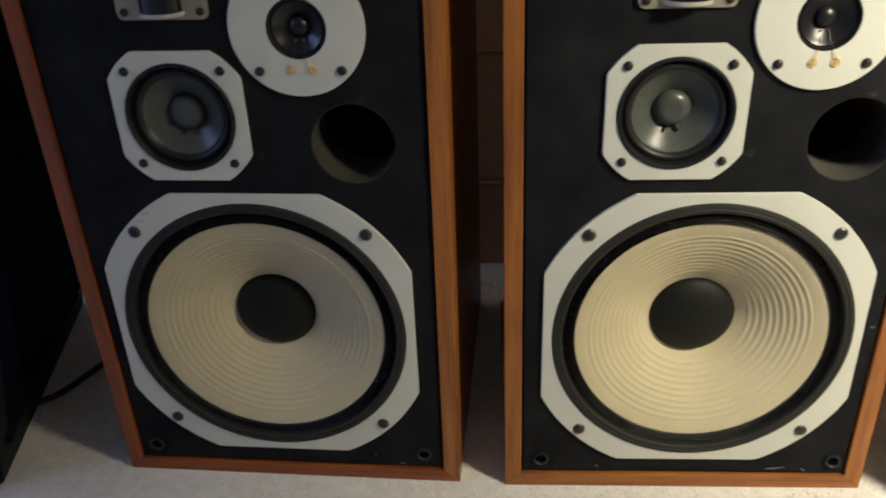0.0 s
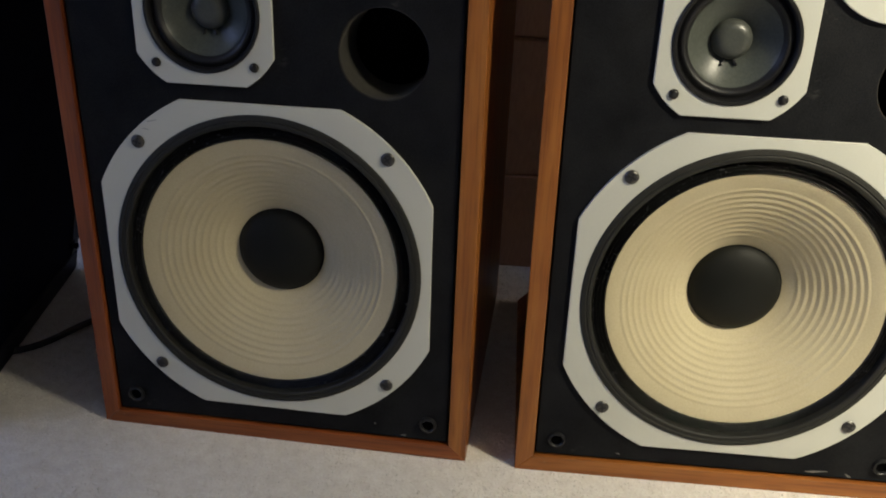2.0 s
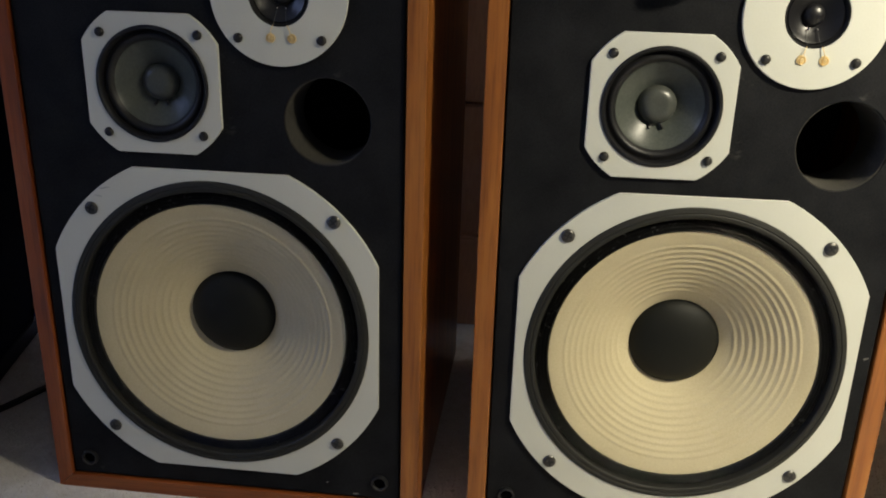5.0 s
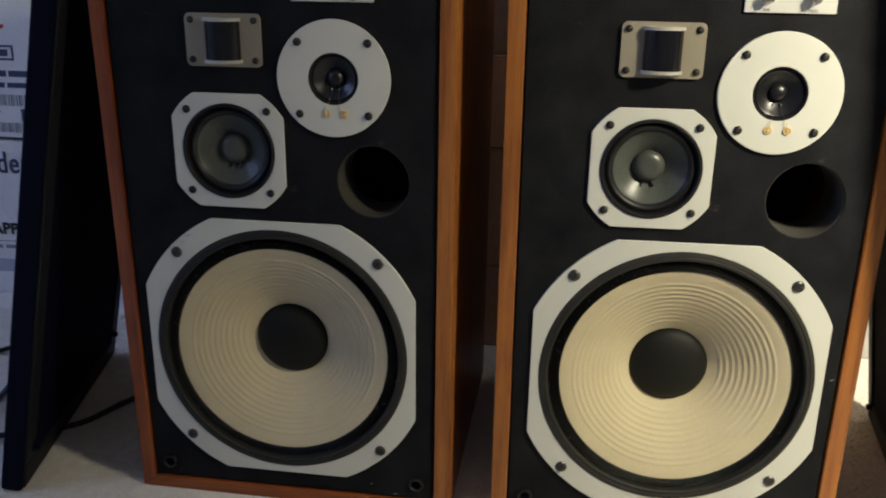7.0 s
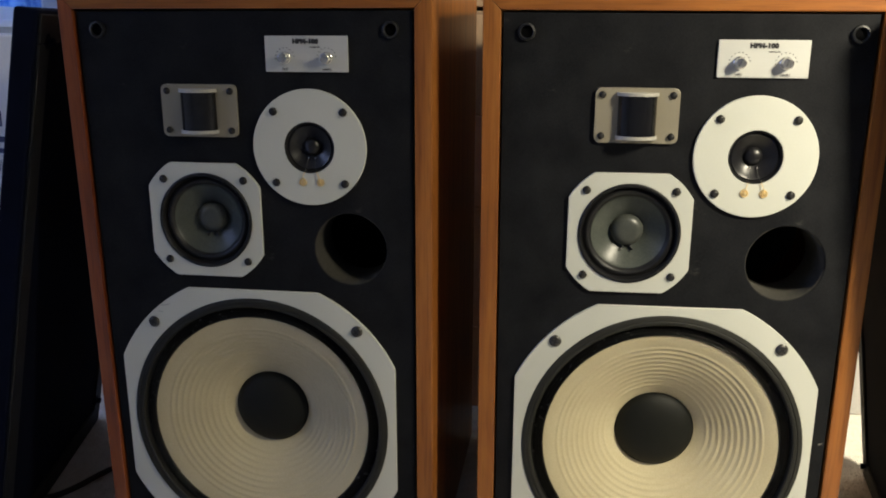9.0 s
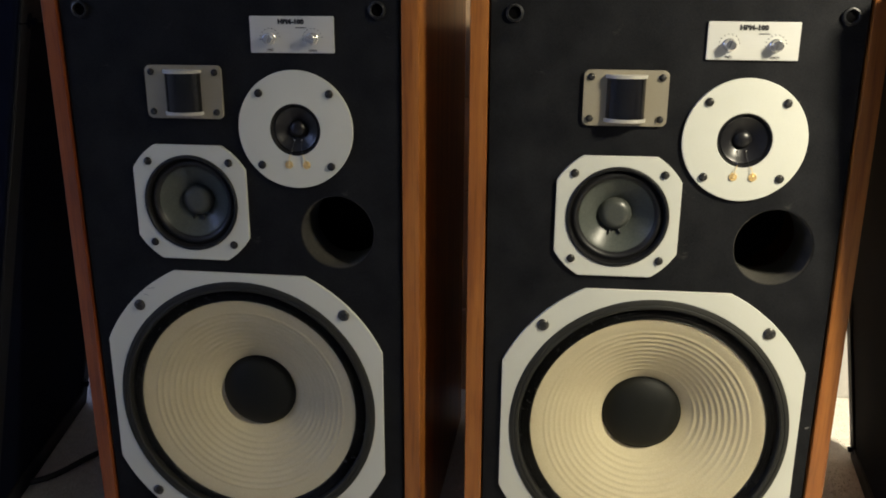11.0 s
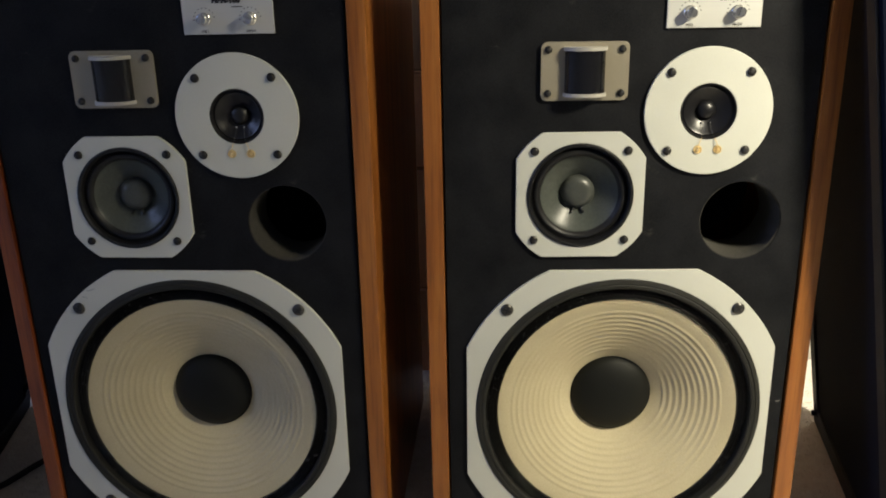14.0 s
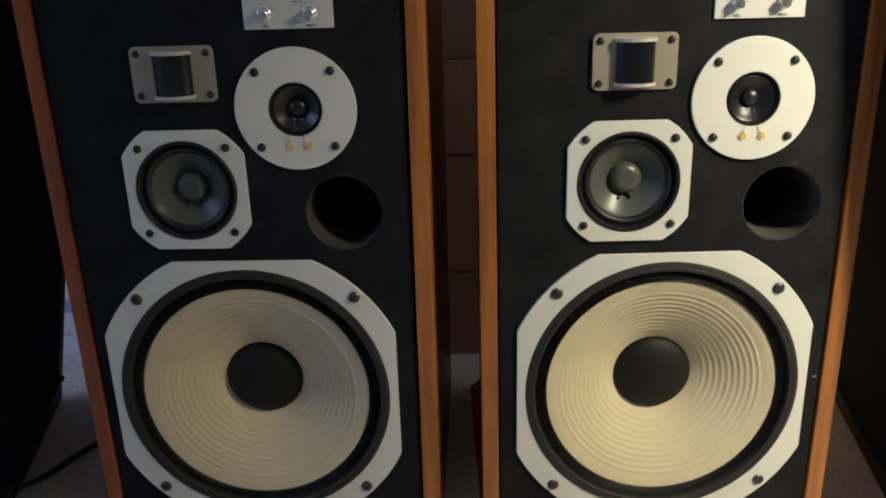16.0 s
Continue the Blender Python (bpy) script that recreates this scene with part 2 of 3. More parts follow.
def scuffed(m, colour, low, scale):
    """Sparse pale scuffs and rubbed specks."""
    n, l = m.node_tree.nodes, m.node_tree.links
    b = n["Principled BSDF"]
    old = b.inputs["Base Color"].links[0].from_socket
    tc, mp, nz = n.new("ShaderNodeTexCoord"), n.new("ShaderNodeMapping"), n.new("ShaderNodeTexNoise")
    mp.inputs["Scale"].default_value, mp.inputs["Rotation"].default_value = (0.5, 1, 1), (0, 0.5, 0)
    nz.inputs["Scale"].default_value, nz.inputs["Detail"].default_value, nz.inputs["Roughness"].default_value = scale, 6, 0.62
    l.new(tc.outputs["Object"], mp.inputs["Vector"])
    l.new(mp.outputs[0], nz.inputs["Vector"])
    rp = n.new("ShaderNodeValToRGB")
    rp.color_ramp.elements[0].position, rp.color_ramp.elements[1].position = low, low + 0.09
    rp.color_ramp.elements[0].color, rp.color_ramp.elements[1].color = (0, 0, 0, 1), (0.6, 0.6, 0.6, 1)
    l.new(nz.outputs[0], rp.inputs[0])
    mx = n.new("ShaderNodeMix")
    mx.data_type = "RGBA"
    l.new(rp.outputs[0], mx.inputs["Factor"])
    l.new(old, mx.inputs[6])
    mx.inputs[7].default_value = (*colour, 1)
    l.new(mx.outputs[2], b.inputs["Base Color"])


scuffed(BLACK, (0.085, 0.082, 0.075), 0.665, 46)
for wood in (WOOD_V, WOOD_H, RED_V, RED_H):
    scuffed(wood, (0.50, 0.33, 0.20), 0.70, 90)


# ---- mesh helpers ----
def part(name, bm, material, parent=None, label="", smooth=False, m=None):
    me = bpy.data.meshes.new(name)
    bmesh.ops.recalc_face_normals(bm, faces=bm.faces)
    bm.to_mesh(me)
    bm.free()
    for x in (material if isinstance(material, (list, tuple)) else [material]):
        me.materials.append(x)
    if smooth:
        me.polygons.foreach_set("use_smooth", [True] * len(me.polygons))
        me.set_sharp_from_angle(angle=radians(35))
    ob = new(name, me)
    if parent:
        ob.parent = parent
    if m is not None:
        ob.matrix_basis = m
    if label:
        ob["label"] = label
    return ob


def share(ob, m, parent):
    """A part of its own on the same mesh."""
    o = new(ob.name, ob.data)
    o.parent = parent
    o.matrix_basis = m
    return o


def block(lo, hi, bevel=0.0, seg=2, bm=None):
    own = bm is None
    bm = bm or bmesh.new()
    lo, hi = Vector(lo), Vector(hi)
    made = bmesh.ops.create_cube(bm, size=1)["verts"]
    bmesh.ops.transform(bm, matrix=Matrix.Translation((lo + hi) / 2) @ Matrix.Diagonal((*(hi - lo), 1)), verts=made)
    if bevel:
        edges = list({e for v in made for e in v.link_edges})
        bmesh.ops.bevel(bm, geom=edges, offset=bevel, segments=seg, affect="EDGES", profile=0.6)
    return bm


def prism(points, y0, y1, bevel=0.0, bm=None):
    """A solid over an outline of (x, z) points, from depth y0 to y1."""
    bm = bm or bmesh.new()
    a = [bm.verts.new((x, y0, z)) for x, z in points]
    b = [bm.verts.new((x, y1, z)) for x, z in points]
    front = bm.faces.new(a)
    bm.faces.new(list(reversed(b)))
    n = len(points)
    for i in range(n):
        bm.faces.new((a[i], b[i], b[(i + 1) % n], a[(i + 1) % n]))
    if bevel:
        bmesh.ops.bevel(bm, geom=list(front.edges), offset=bevel, segments=2, affect="EDGES", profile=0.6)
    return bm


def circle(cx, cz, r, n=64):
    return [(cx + r * math.cos(2 * math.pi * i / n), cz + r * math.sin(2 * math.pi * i / n)) for i in range(n)]


def clipped_disc(cx, cz, r, h, n=14):
    """A disc with four flats: the outline of a driver's mounting plate."""
    a = math.acos(h / r)
    pts = []
    for k in range(4):
        for i in range(n + 1):
            t = k * math.pi / 2 + a + (math.pi / 2 - 2 * a) * i / n
            pts.append((cx + r * math.cos(t), cz + r * math.sin(t)))
    return pts


def rounded(x0, z0, x1, z1, r, n=5):
    pts = []
    for cx, cz, s in ((x1 - r, z1 - r, 0), (x0 + r, z1 - r, 1), (x0 + r, z0 + r, 2), (x1 - r, z0 + r, 3)):
        for i in range(n + 1):
            t = (s + i / n) * math.pi / 2
            pts.append((cx + r * math.cos(t), cz + r * math.sin(t)))
    return pts


def pierced(outline, holes, y0, y1, bevel=0.0):
    """A plate with holes through it, from depth y0 (front) to y1."""
    bm = bmesh.new()
    loops = []
    for loop in (outline, *holes):
        vs = [bm.verts.new((x, y0, z)) for x, z in loop]
        loops.append([bm.edges.new((vs[i], vs[(i + 1) % len(vs)])) for i in range(len(vs))])
    edges = [e for lp in loops for e in lp]
    filled = bmesh.ops.triangle_fill(bm, use_beauty=True, edges=edges, normal=(0, -1, 0))
    faces = [f for f in filled["geom"] if isinstance(f, bmesh.types.BMFace)]
    out = bmesh.ops.extrude_face_region(bm, geom=faces)
    moved = [v for v in out["geom"] if isinstance(v, bmesh.types.BMVert)]
    bmesh.ops.translate(bm, verts=moved, vec=(0, y1 - y0, 0))
    if bevel:
        rim = [e for e in edges if e.is_valid]
        bmesh.ops.bevel(bm, geom=rim, offset=bevel, segments=2, affect="EDGES", profile=0.6)
    return bm


def turned(profile, cx, cz, n=96, bm=None, closed=False):
    """A lathe form about the depth axis through (cx, cz): profile of (radius, depth) points."""
    bm = bm or bmesh.new()
    rings = []
    for r, y in profile:
        if r < 1e-6:
            rings.append([bm.verts.new((cx, y, cz))])
        else:
            rings.append([bm.verts.new((cx + r * math.cos(2 * math.pi * i / n), y, cz + r * math.sin(2 * math.pi * i / n))) for i in range(n)])
    pairs = list(zip(rings, rings[1:])) + ([(rings[-1], rings[0])] if closed else [])
    for a, b in pairs:
        for i in range(n):
            j = (i + 1) % n
            if len(a) == 1 and len(b) > 1:
                bm.faces.new((a[0], b[i], b[j]))
            elif len(b) == 1 and len(a) > 1:
                bm.faces.new((a[i], b[0], a[j]))
            elif len(a) > 1:
                bm.faces.new((a[i], b[i], b[j], a[j]))
    return bm


def rod(points, r, n=8, bm=None, smooth_steps=6):
    """A round cable or wire through points (Catmull-Rom)."""
    bm = bm or bmesh.new()
    P = [Vector(p) for p in points]
    line = []
    for i in range(len(P) - 1):
        p0, p1, p2, p3 = P[max(i - 1, 0)], P[i], P[i + 1], P[min(i + 2, len(P) - 1)]
        for s in range(smooth_steps):
            t = s / smooth_steps
            line.append(0.5 * ((2 * p1) + (p2 - p0) * t + (2 * p0 - 5 * p1 + 4 * p2 - p3) * t * t + (3 * p1 - p0 - 3 * p2 + p3) * t ** 3))
    line.append(P[-1])
    prev = None
    for i, p in enumerate(line):
        d = (line[min(i + 1, len(line) - 1)] - line[max(i - 1, 0)]).normalized()
        side = d.cross(Vector((0, 0, 1)))
        side = side.normalized() if side.length > 1e-4 else Vector((1, 0, 0))
        up = side.cross(d)
        ring = [bm.verts.new(p + r * (side * math.cos(2 * math.pi * k / n) + up * math.sin(2 * math.pi * k / n))) for k in range(n)]
        if prev:
            for k in range(n):
                bm.faces.new((prev[k], prev[(k + 1) % n], ring[(k + 1) % n], ring[k]))
        else:
            bm.faces.new(ring)
        prev = ring
    bm.faces.new(list(reversed(prev)))
    return bm


def lettering(name, text, size, m, material, parent, depth=0.0002, width=1.0, bold=0.0):
    cu = bpy.data.curves.new(name, "FONT")
    cu.body, cu.size, cu.extrude, cu.align_x, cu.align_y = text, size, depth, "CENTER", "CENTER"
    cu.offset = bold
    cu.space_character = 1.08
    tmp = bpy.data.objects.new(name, cu)
    scene.collection.objects.link(tmp)
    me = bpy.data.meshes.new_from_object(tmp.evaluated_get(bpy.context.evaluated_depsgraph_get()))
    bpy.data.objects.remove(tmp)
    bpy.data.curves.remove(cu)
    me.materials.clear()
    me.materials.append(material)
    ob = new(name, me)
    ob.parent = parent
    ob.matrix_basis = m @ Matrix.Diagonal((width, 1, 1, 1))
    return ob


def upright(x, y, z, roll=0):
    """Pose of flat lettering that faces the front (-y)."""
    return pose(x, y, z, 90, 0, 0) @ pose(0, 0, 0, 0, 0, roll)


# ---- setting: room, carpet, window ----
X0, X1, Y0, Y1, H = -3.4, 3.6, -4.2, 2.0, 2.5


def structure(name, bm, material, label, category):
    return tagged(part(name, bm, material), label, category, kind="structure")


floor = structure("floor", block((X0, Y0, -0.12), (X1, Y1, 0.0)), CARPET, "cream cut-pile carpet covering the whole floor", "carpet")
structure("ceiling", block((X0, Y0, H), (X1, Y1, H + 0.1)), CEIL, "plain off-white painted ceiling", "ceiling")
# opening and frame out of view, added around the blue fill light
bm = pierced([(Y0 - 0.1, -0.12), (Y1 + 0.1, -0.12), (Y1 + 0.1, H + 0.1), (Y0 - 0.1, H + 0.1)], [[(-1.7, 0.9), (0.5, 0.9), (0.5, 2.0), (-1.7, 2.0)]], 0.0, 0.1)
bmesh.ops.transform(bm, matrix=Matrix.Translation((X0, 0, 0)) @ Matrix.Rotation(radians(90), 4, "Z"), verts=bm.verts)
added_window = tagged(new("added_window"), "added white-framed side opening, out of view, for the blue fill", "window", kind="structure")
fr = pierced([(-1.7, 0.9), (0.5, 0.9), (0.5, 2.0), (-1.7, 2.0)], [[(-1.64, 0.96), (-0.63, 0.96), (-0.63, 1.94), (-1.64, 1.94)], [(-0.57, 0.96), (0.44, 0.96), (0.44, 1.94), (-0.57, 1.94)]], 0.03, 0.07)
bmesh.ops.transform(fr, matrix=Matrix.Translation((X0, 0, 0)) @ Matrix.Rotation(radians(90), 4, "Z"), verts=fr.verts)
part("window_frame", fr, PAINTWHITE, added_window)
structure("wall_west", bm, WALL, "plain off-white painted wall with an added opening for the blue fill", "wall")
structure("wall_east", block((X1, Y0 - 0.1, -0.12), (X1 + 0.1, Y1 + 0.1, H + 0.1)), WALL, "plain off-white painted wall", "wall")
structure("wall_south", block((X0, Y0 - 0.1, -0.12), (X1, Y0, H + 0.1)), WALL, "plain off-white painted wall", "wall")
WX0, WX1, WZ0, WZ1 = -2.45, -1.58, 0.655, 1.9
bm = pierced([(X0, -0.12), (X1, -0.12), (X1, H + 0.1), (X0, H + 0.1)], [[(WX0, WZ0), (WX1, WZ0), (WX1, WZ1), (WX0, WZ1)]], Y1, Y1 + 0.1)
structure("wall_north", bm, WALL, "off-white painted wall with a window in it", "wall")
window = tagged(new("window_1"), "white-framed window with bright dusk sky behind", "window", kind="structure")
part("window_frame", pierced([(WX0, WZ0), (WX1, WZ0), (WX1, WZ1), (WX0, WZ1)],
     [[(WX0 + 0.05, WZ0 + 0.05), (-2.0, WZ0 + 0.05), (-2.0, WZ1 - 0.05), (WX0 + 0.05, WZ1 - 0.05)],
      [(-1.95, WZ0 + 0.05), (WX1 - 0.05, WZ0 + 0.05), (WX1 - 0.05, WZ1 - 0.05), (-1.95, WZ1 - 0.05)]], Y1 + 0.03, Y1 + 0.08), PAINTWHITE, window)
for a, b in ((WX0 + 0.05, -2.0), (-1.95, WX1 - 0.05)):
    pane = part("pane", block((a, Y1 + 0.052, WZ0 + 0.05), (b, Y1 + 0.058, WZ1 - 0.05)), GLASS, window)
    pane.visible_shadow = False
part("window_sill", block((WX0 - 0.03, Y1 - 0.05, WZ0 - 0.025), (WX1 + 0.03, Y1 + 0.03, WZ0), 0.004), PAINTWHITE, window)
structure("backdrop", block((-4.5, 3.2, -0.5), (0.0, 3.22, 3.5)), SKYGLOW, "pale bright sky outside the window", "sky")

# pile of the carpet round the speakers
rng = np.random.default_rng(4)
N = 200000
px, py = rng.uniform(-1.08, 0.72, N), rng.uniform(-0.26, 0.56, N)
ang, hgt, lean = rng.uniform(0, 2 * np.pi, N), rng.uniform(0.0006, 0.0019, N), rng.normal(0, 0.0008, (N, 2))
w = rng.uniform(0.0011, 0.0022, N)
V = np.zeros((N, 4, 3))
for k in range(3):
    V[:, k, 0] = px + w * np.cos(ang + k * 2.094)
    V[:, k, 1] = py + w * np.sin(ang + k * 2.094)
    V[:, k, 2] = -0.001
V[:, 3, 0], V[:, 3, 1], V[:, 3, 2] = px + lean[:, 0], py + lean[:, 1], hgt
idx = np.arange(N)[:, None] * 4
F = np.concatenate([idx + np.array(t) for t in ((0, 1, 3), (1, 2, 3), (2, 0, 3))])
me = bpy.data.meshes.new("carpet_pile")
me.from_pydata(V.reshape(-1, 3).tolist(), [], F.tolist())
me.materials.append(CARPET)
tagged(new("carpet_pile", me), "short cream twisted carpet tufts", "carpet", kind="stuff")


# ---- loudspeakers ----
def screw_mesh(r, material, cross):
    bm = turned([(0, -0.0026), (r * 0.55, -0.0025), (r * 0.85, -0.0018), (r, -0.0006), (r, 0.001)], 0, 0, 20)
    ob = part("screw", bm, [material, INK], smooth=True)
    bm = bmesh.new()
    bm.from_mesh(ob.data)
    k = len(bm.faces)
    if cross:
        for a, b in ((r * 0.62, r * 0.13), (r * 0.13, r * 0.62)):
            block((-a, -0.00285, -b), (a, -0.0018, b), bm=bm)
    else:
        turned([(0, -0.0029), (r * 0.42, -0.0028), (r * 0.42, -0.002)], 0, 0, 6, bm=bm)
    bm.faces.ensure_lookup_table()
    for f in bm.faces[k:]:
        f.material_index = 1
    bm.to_mesh(ob.data)
    bm.free()
    return ob


def screws(places, r, material, cross, parent):
    first = screw_mesh(r, material, cross)
    first.parent = parent
    for i, (x, z, y, turn) in enumerate(places):
        m = pose(x, y, z, 0, turn, 0)
        if i == 0:
            first.matrix_basis = m
        else:
            share(first, m, parent)


def ribbed_cone(cx, cz):
    """Cream paper cone: smooth rim, concentric ridges, smooth throat."""
    prof = []
    R0, R1, OUT, PITCH, COUNT = 0.1254, 0.0415, 0.1125, 0.00590, 10
    for i in range(169):
        q = i / 168
        r = R0 + (R1 - R0) * q
        y = 0.0038 + 0.0430 * (q ** 1.3)
        turn = (OUT - r) / PITCH
        if 0 < turn < COUNT:
            y -= 0.00062 * (0.5 - 0.5 * math.cos(2 * math.pi * turn)) ** 1.3
        prof.append((r, y))
    return turned(prof, cx, cz, 128)


def scuff(parent, x, z, length, width, turn, depth, material, seed):
    """A small rubbed mark with a ragged outline, lying on a front face at the given depth."""
    rnd = random.Random(seed)
    n, pts = 14, []
    for k in range(n):
        t = 2 * math.pi * k / n
        q = rnd.uniform(0.55, 1.0)
        u, v = length / 2 * q * math.cos(t), width / 2 * q * math.sin(t)
        c, d = math.cos(radians(turn)), math.sin(radians(turn))
        pts.append((x + u * c - v * d, z + u * d + v * c))
    part("scuff", prism(pts, depth - 0.00012, depth + 0.0002), material, parent, "pale rubbed scuff")


def loudspeaker(m, woods, corners, edges, taper, tweeter_du, tweeter_dz, panel_x, label, knob_turns, socket_xs):
    sp = tagged(new("loudspeaker"), label, "loudspeaker", "pair of wooden loudspeakers")
    sp.matrix_basis = m
    (a0, a1, b0, b1), z1, D = corners, 0.67, 0.393  # left edge low and high, right edge low and high
    A, B, T = edges  # board thickness at the left side, the foot and elsewhere
    x0, x1 = (a0 + a1) / 2, (b0 + b1) / 2
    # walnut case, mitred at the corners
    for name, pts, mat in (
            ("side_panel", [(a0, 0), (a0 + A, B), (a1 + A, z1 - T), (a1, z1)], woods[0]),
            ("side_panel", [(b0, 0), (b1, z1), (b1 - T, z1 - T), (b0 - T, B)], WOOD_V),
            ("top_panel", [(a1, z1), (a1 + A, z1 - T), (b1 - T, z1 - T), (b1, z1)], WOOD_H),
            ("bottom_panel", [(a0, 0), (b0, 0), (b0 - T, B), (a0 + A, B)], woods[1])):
        board = prism(pts, 0.0, D, 0.0012)
        if pts[0] == (a0, 0) and name == "side_panel":
            for v in board.verts:
                v.co.x += taper * v.co.y / D
        part(name, board, mat, sp)
    part("back_panel", block((x0 + T, D - 0.018, T), (x1 - T, D - 0.003, z1 - T)), BLACK, sp)
    WX, WZ, MX, MZ, RX, RZ = 0.1945, 0.1975, 0.1480, 0.4325, 0.2662, 0.5131
    TX, TZ = 0.1487 + tweeter_du, 0.5520 + tweeter_dz
    PX, PZ, PR = 0.3060, 0.4050, 0.0395
    g = 0.0022
    part("baffle", pierced([(a0 + A + g, B + g), (b0 - T - g, B + g), (b1 - T - g, z1 - T - g), (a1 + A + g, z1 - T - g)],
         [circle(WX, WZ, 0.1500), circle(MX, MZ, 0.052), circle(RX, RZ, 0.027, 40), circle(PX, PZ, PR)], 0.0035, 0.022, 0.0006), BLACK, sp, "matt black front board")
    # bass reflex port
    part("port_tube", turned([(PR + 0.0006, 0.0052), (PR - 0.0009, 0.0050), (PR - 0.0012, 0.066), (PR + 0.002, 0.066), (PR + 0.002, 0.022)], PX, PZ, 64), TUBE, sp, "grey cardboard port tube", True)
    part("port_end", turned([(0, 0.17), (0.06, 0.17), (0.06, 0.18), (0, 0.18)], PX, PZ, 32), BLACK, sp)
    # woofer
    woofer = part("woofer", pierced(clipped_disc(WX, WZ, 0.1745, 0.158), [circle(WX, WZ, 0.1485, 96)], 0.0, 0.0035, 0.0007), PLATE, sp, "white enamelled woofer mounting plate")
    part("gasket", turned([(0.1488, 0.0036), (0.1488, 0.0000), (0.1478, -0.0012), (0.1442, -0.0020), (0.1432, -0.0012), (0.1422, -0.0019), (0.1396, -0.0016), (0.1384, -0.0004), (0.1380, 0.008)], WX, WZ, 96), GASKET, woofer, "", True)
    pleat = [(0.1382 - 0.0130 * i / 48, 0.0066 + 0.0015 * math.cos(i / 48 * 2 * math.pi * 4) - 0.0034 * i / 48) for i in range(49)]
    part("surround", turned(pleat, WX, WZ, 112), PLEAT, woofer, "glossy black doped cloth surround", True)
    part("cone", ribbed_cone(WX, WZ), PAPER, woofer, "cream paper cone with concentric ridges", True)
    part("dust_cap", turned([(0.0432 * math.cos(a), 0.0470 - 0.017 * math.sin(a)) for a in [math.pi / 2 * k / 16 for k in range(16)]] + [(0, 0.0300)], WX, WZ, 64), CAP, woofer, "matt black dust cap", True)
    part("cap_rim", turned([(0.0440, 0.0456), (0.0437, 0.0446), (0.0430, 0.0448), (0.0428, 0.048)], WX, WZ, 64), PLEAT, woofer, "", True)
    screws([(WX + sx * 0.1165, WZ + sz * 0.1166, -0.0002, 20 + 31 * k) for k, (sx, sz) in enumerate(((-1, 1), (1, 1), (-1, -1), (1, -1)))], 0.0064, STEEL, True, woofer)
    # midrange
    mid = part("midrange", pierced(clipped_disc(MX, MZ, 0.0722, 0.0622), [circle(MX, MZ, 0.0515, 72)], 0.0, 0.0035, 0.0007), PLATE, sp, "white enamelled midrange mounting plate")
    part("gasket", turned([(0.0518, 0.0036), (0.0518, -0.0008), (0.0508, -0.0016), (0.0490, -0.0016), (0.0478, 0.0), (0.0474, 0.006)], MX, MZ, 72), RUBBER, mid, "", True)
    part("surround", turned([(0.0476, 0.0058), (0.0470, 0.0044), (0.0464, 0.0054)] + [(0.0462 - 0.0082 * i / 16, 0.0054 - 0.0030 * math.sin(math.pi * i / 16) + 0.0012 * i / 16) for i in range(17)], MX, MZ, 72), RUBBER, mid, "black half-roll surround", True)
    part("cone", turned([(0.0382 - 0.0227 * i / 24, 0.0064 + 0.0156 * (i / 24) ** 0.85) for i in range(25)], MX, MZ, 72), GREYCONE, mid, "semi-gloss grey cone", True)
    part("dust_cap", turned([(0.0168 * math.cos(a), 0.0205 - 0.0105 * math.sin(a) + 0.0022 * math.sin(a) ** 8) for a in [math.pi / 2 * k / 20 for k in range(20)]] + [(0, 0.0122)], MX, MZ, 48), GREYCAP, mid, "shiny grey dome", True)
    for s in (-1, 1):
        part("lead_wire", rod([(MX + s * 0.0040, 0.0185, MZ - 0.0160), (MX + s * 0.0048, 0.0172, MZ - 0.0188), (MX + s * 0.0062, 0.0160, MZ - 0.0206)], 0.0012, 6), RUBBER, mid)
    screws([(MX + sx * 0.0446, MZ + sz * 0.0444, -0.0002, 12 * k) for k, (sx, sz) in enumerate(((-1, 1), (1, 1), (-1, -1), (1, -1)))], 0.0043, DARKSTEEL, False, mid)
    # round tweeter
    tw = part("tweeter", pierced(circle(RX, RZ, 0.0602, 96), [circle(RX, RZ, 0.0265, 56)], 0.0, 0.0035, 0.0007), PLATE, sp, "round white enamelled tweeter plate")
    part("gasket", turned([(0.0267, 0.003), (0.0266, 0.0004), (0.0256, 0.0004), (0.0238, 0.004)], RX, RZ, 56), RUBBER, tw, "", True)
    part("cone", turned([(0.0240, 0.0040), (0.0225, 0.0032), (0.0205, 0.0044), (0.0195, 0.0052), (0.0140, 0.0090), (0.0085, 0.0115)], RX, RZ, 56), DARKCONE, tw, "glossy dark cone", True)
    part("dust_cap", turned([(0.0092 * math.cos(a), 0.0110 - 0.0062 * math.sin(a)) for a in [math.pi / 2 * k / 10 for k in range(10)]] + [(0, 0.0048)], RX, RZ, 32), DARKCONE, tw, "", True)
    for dx, wx in ((-0.0080, -0.0034), (0.0108, 0.0042)):
        part("terminal", turned([(0, -0.0020), (0.0014, -0.0018), (0.0019, -0.0007), (0.0027, -0.0006), (0.0032, -0.0013), (0.0039, -0.0012), (0.0042, 0.0)], RX + dx, RZ - 0.0360, 24), GOLD, tw, "gilt solder terminal", True)
        part("lead_wire", rod([(RX + dx, -0.0014, RZ - 0.0360), (RX + dx * 0.88, -0.0022, RZ - 0.0300), (RX + dx * 0.66, -0.0010, RZ - 0.0248)], 0.00038, 6), GOLD, tw, "fine gilt lead wire")
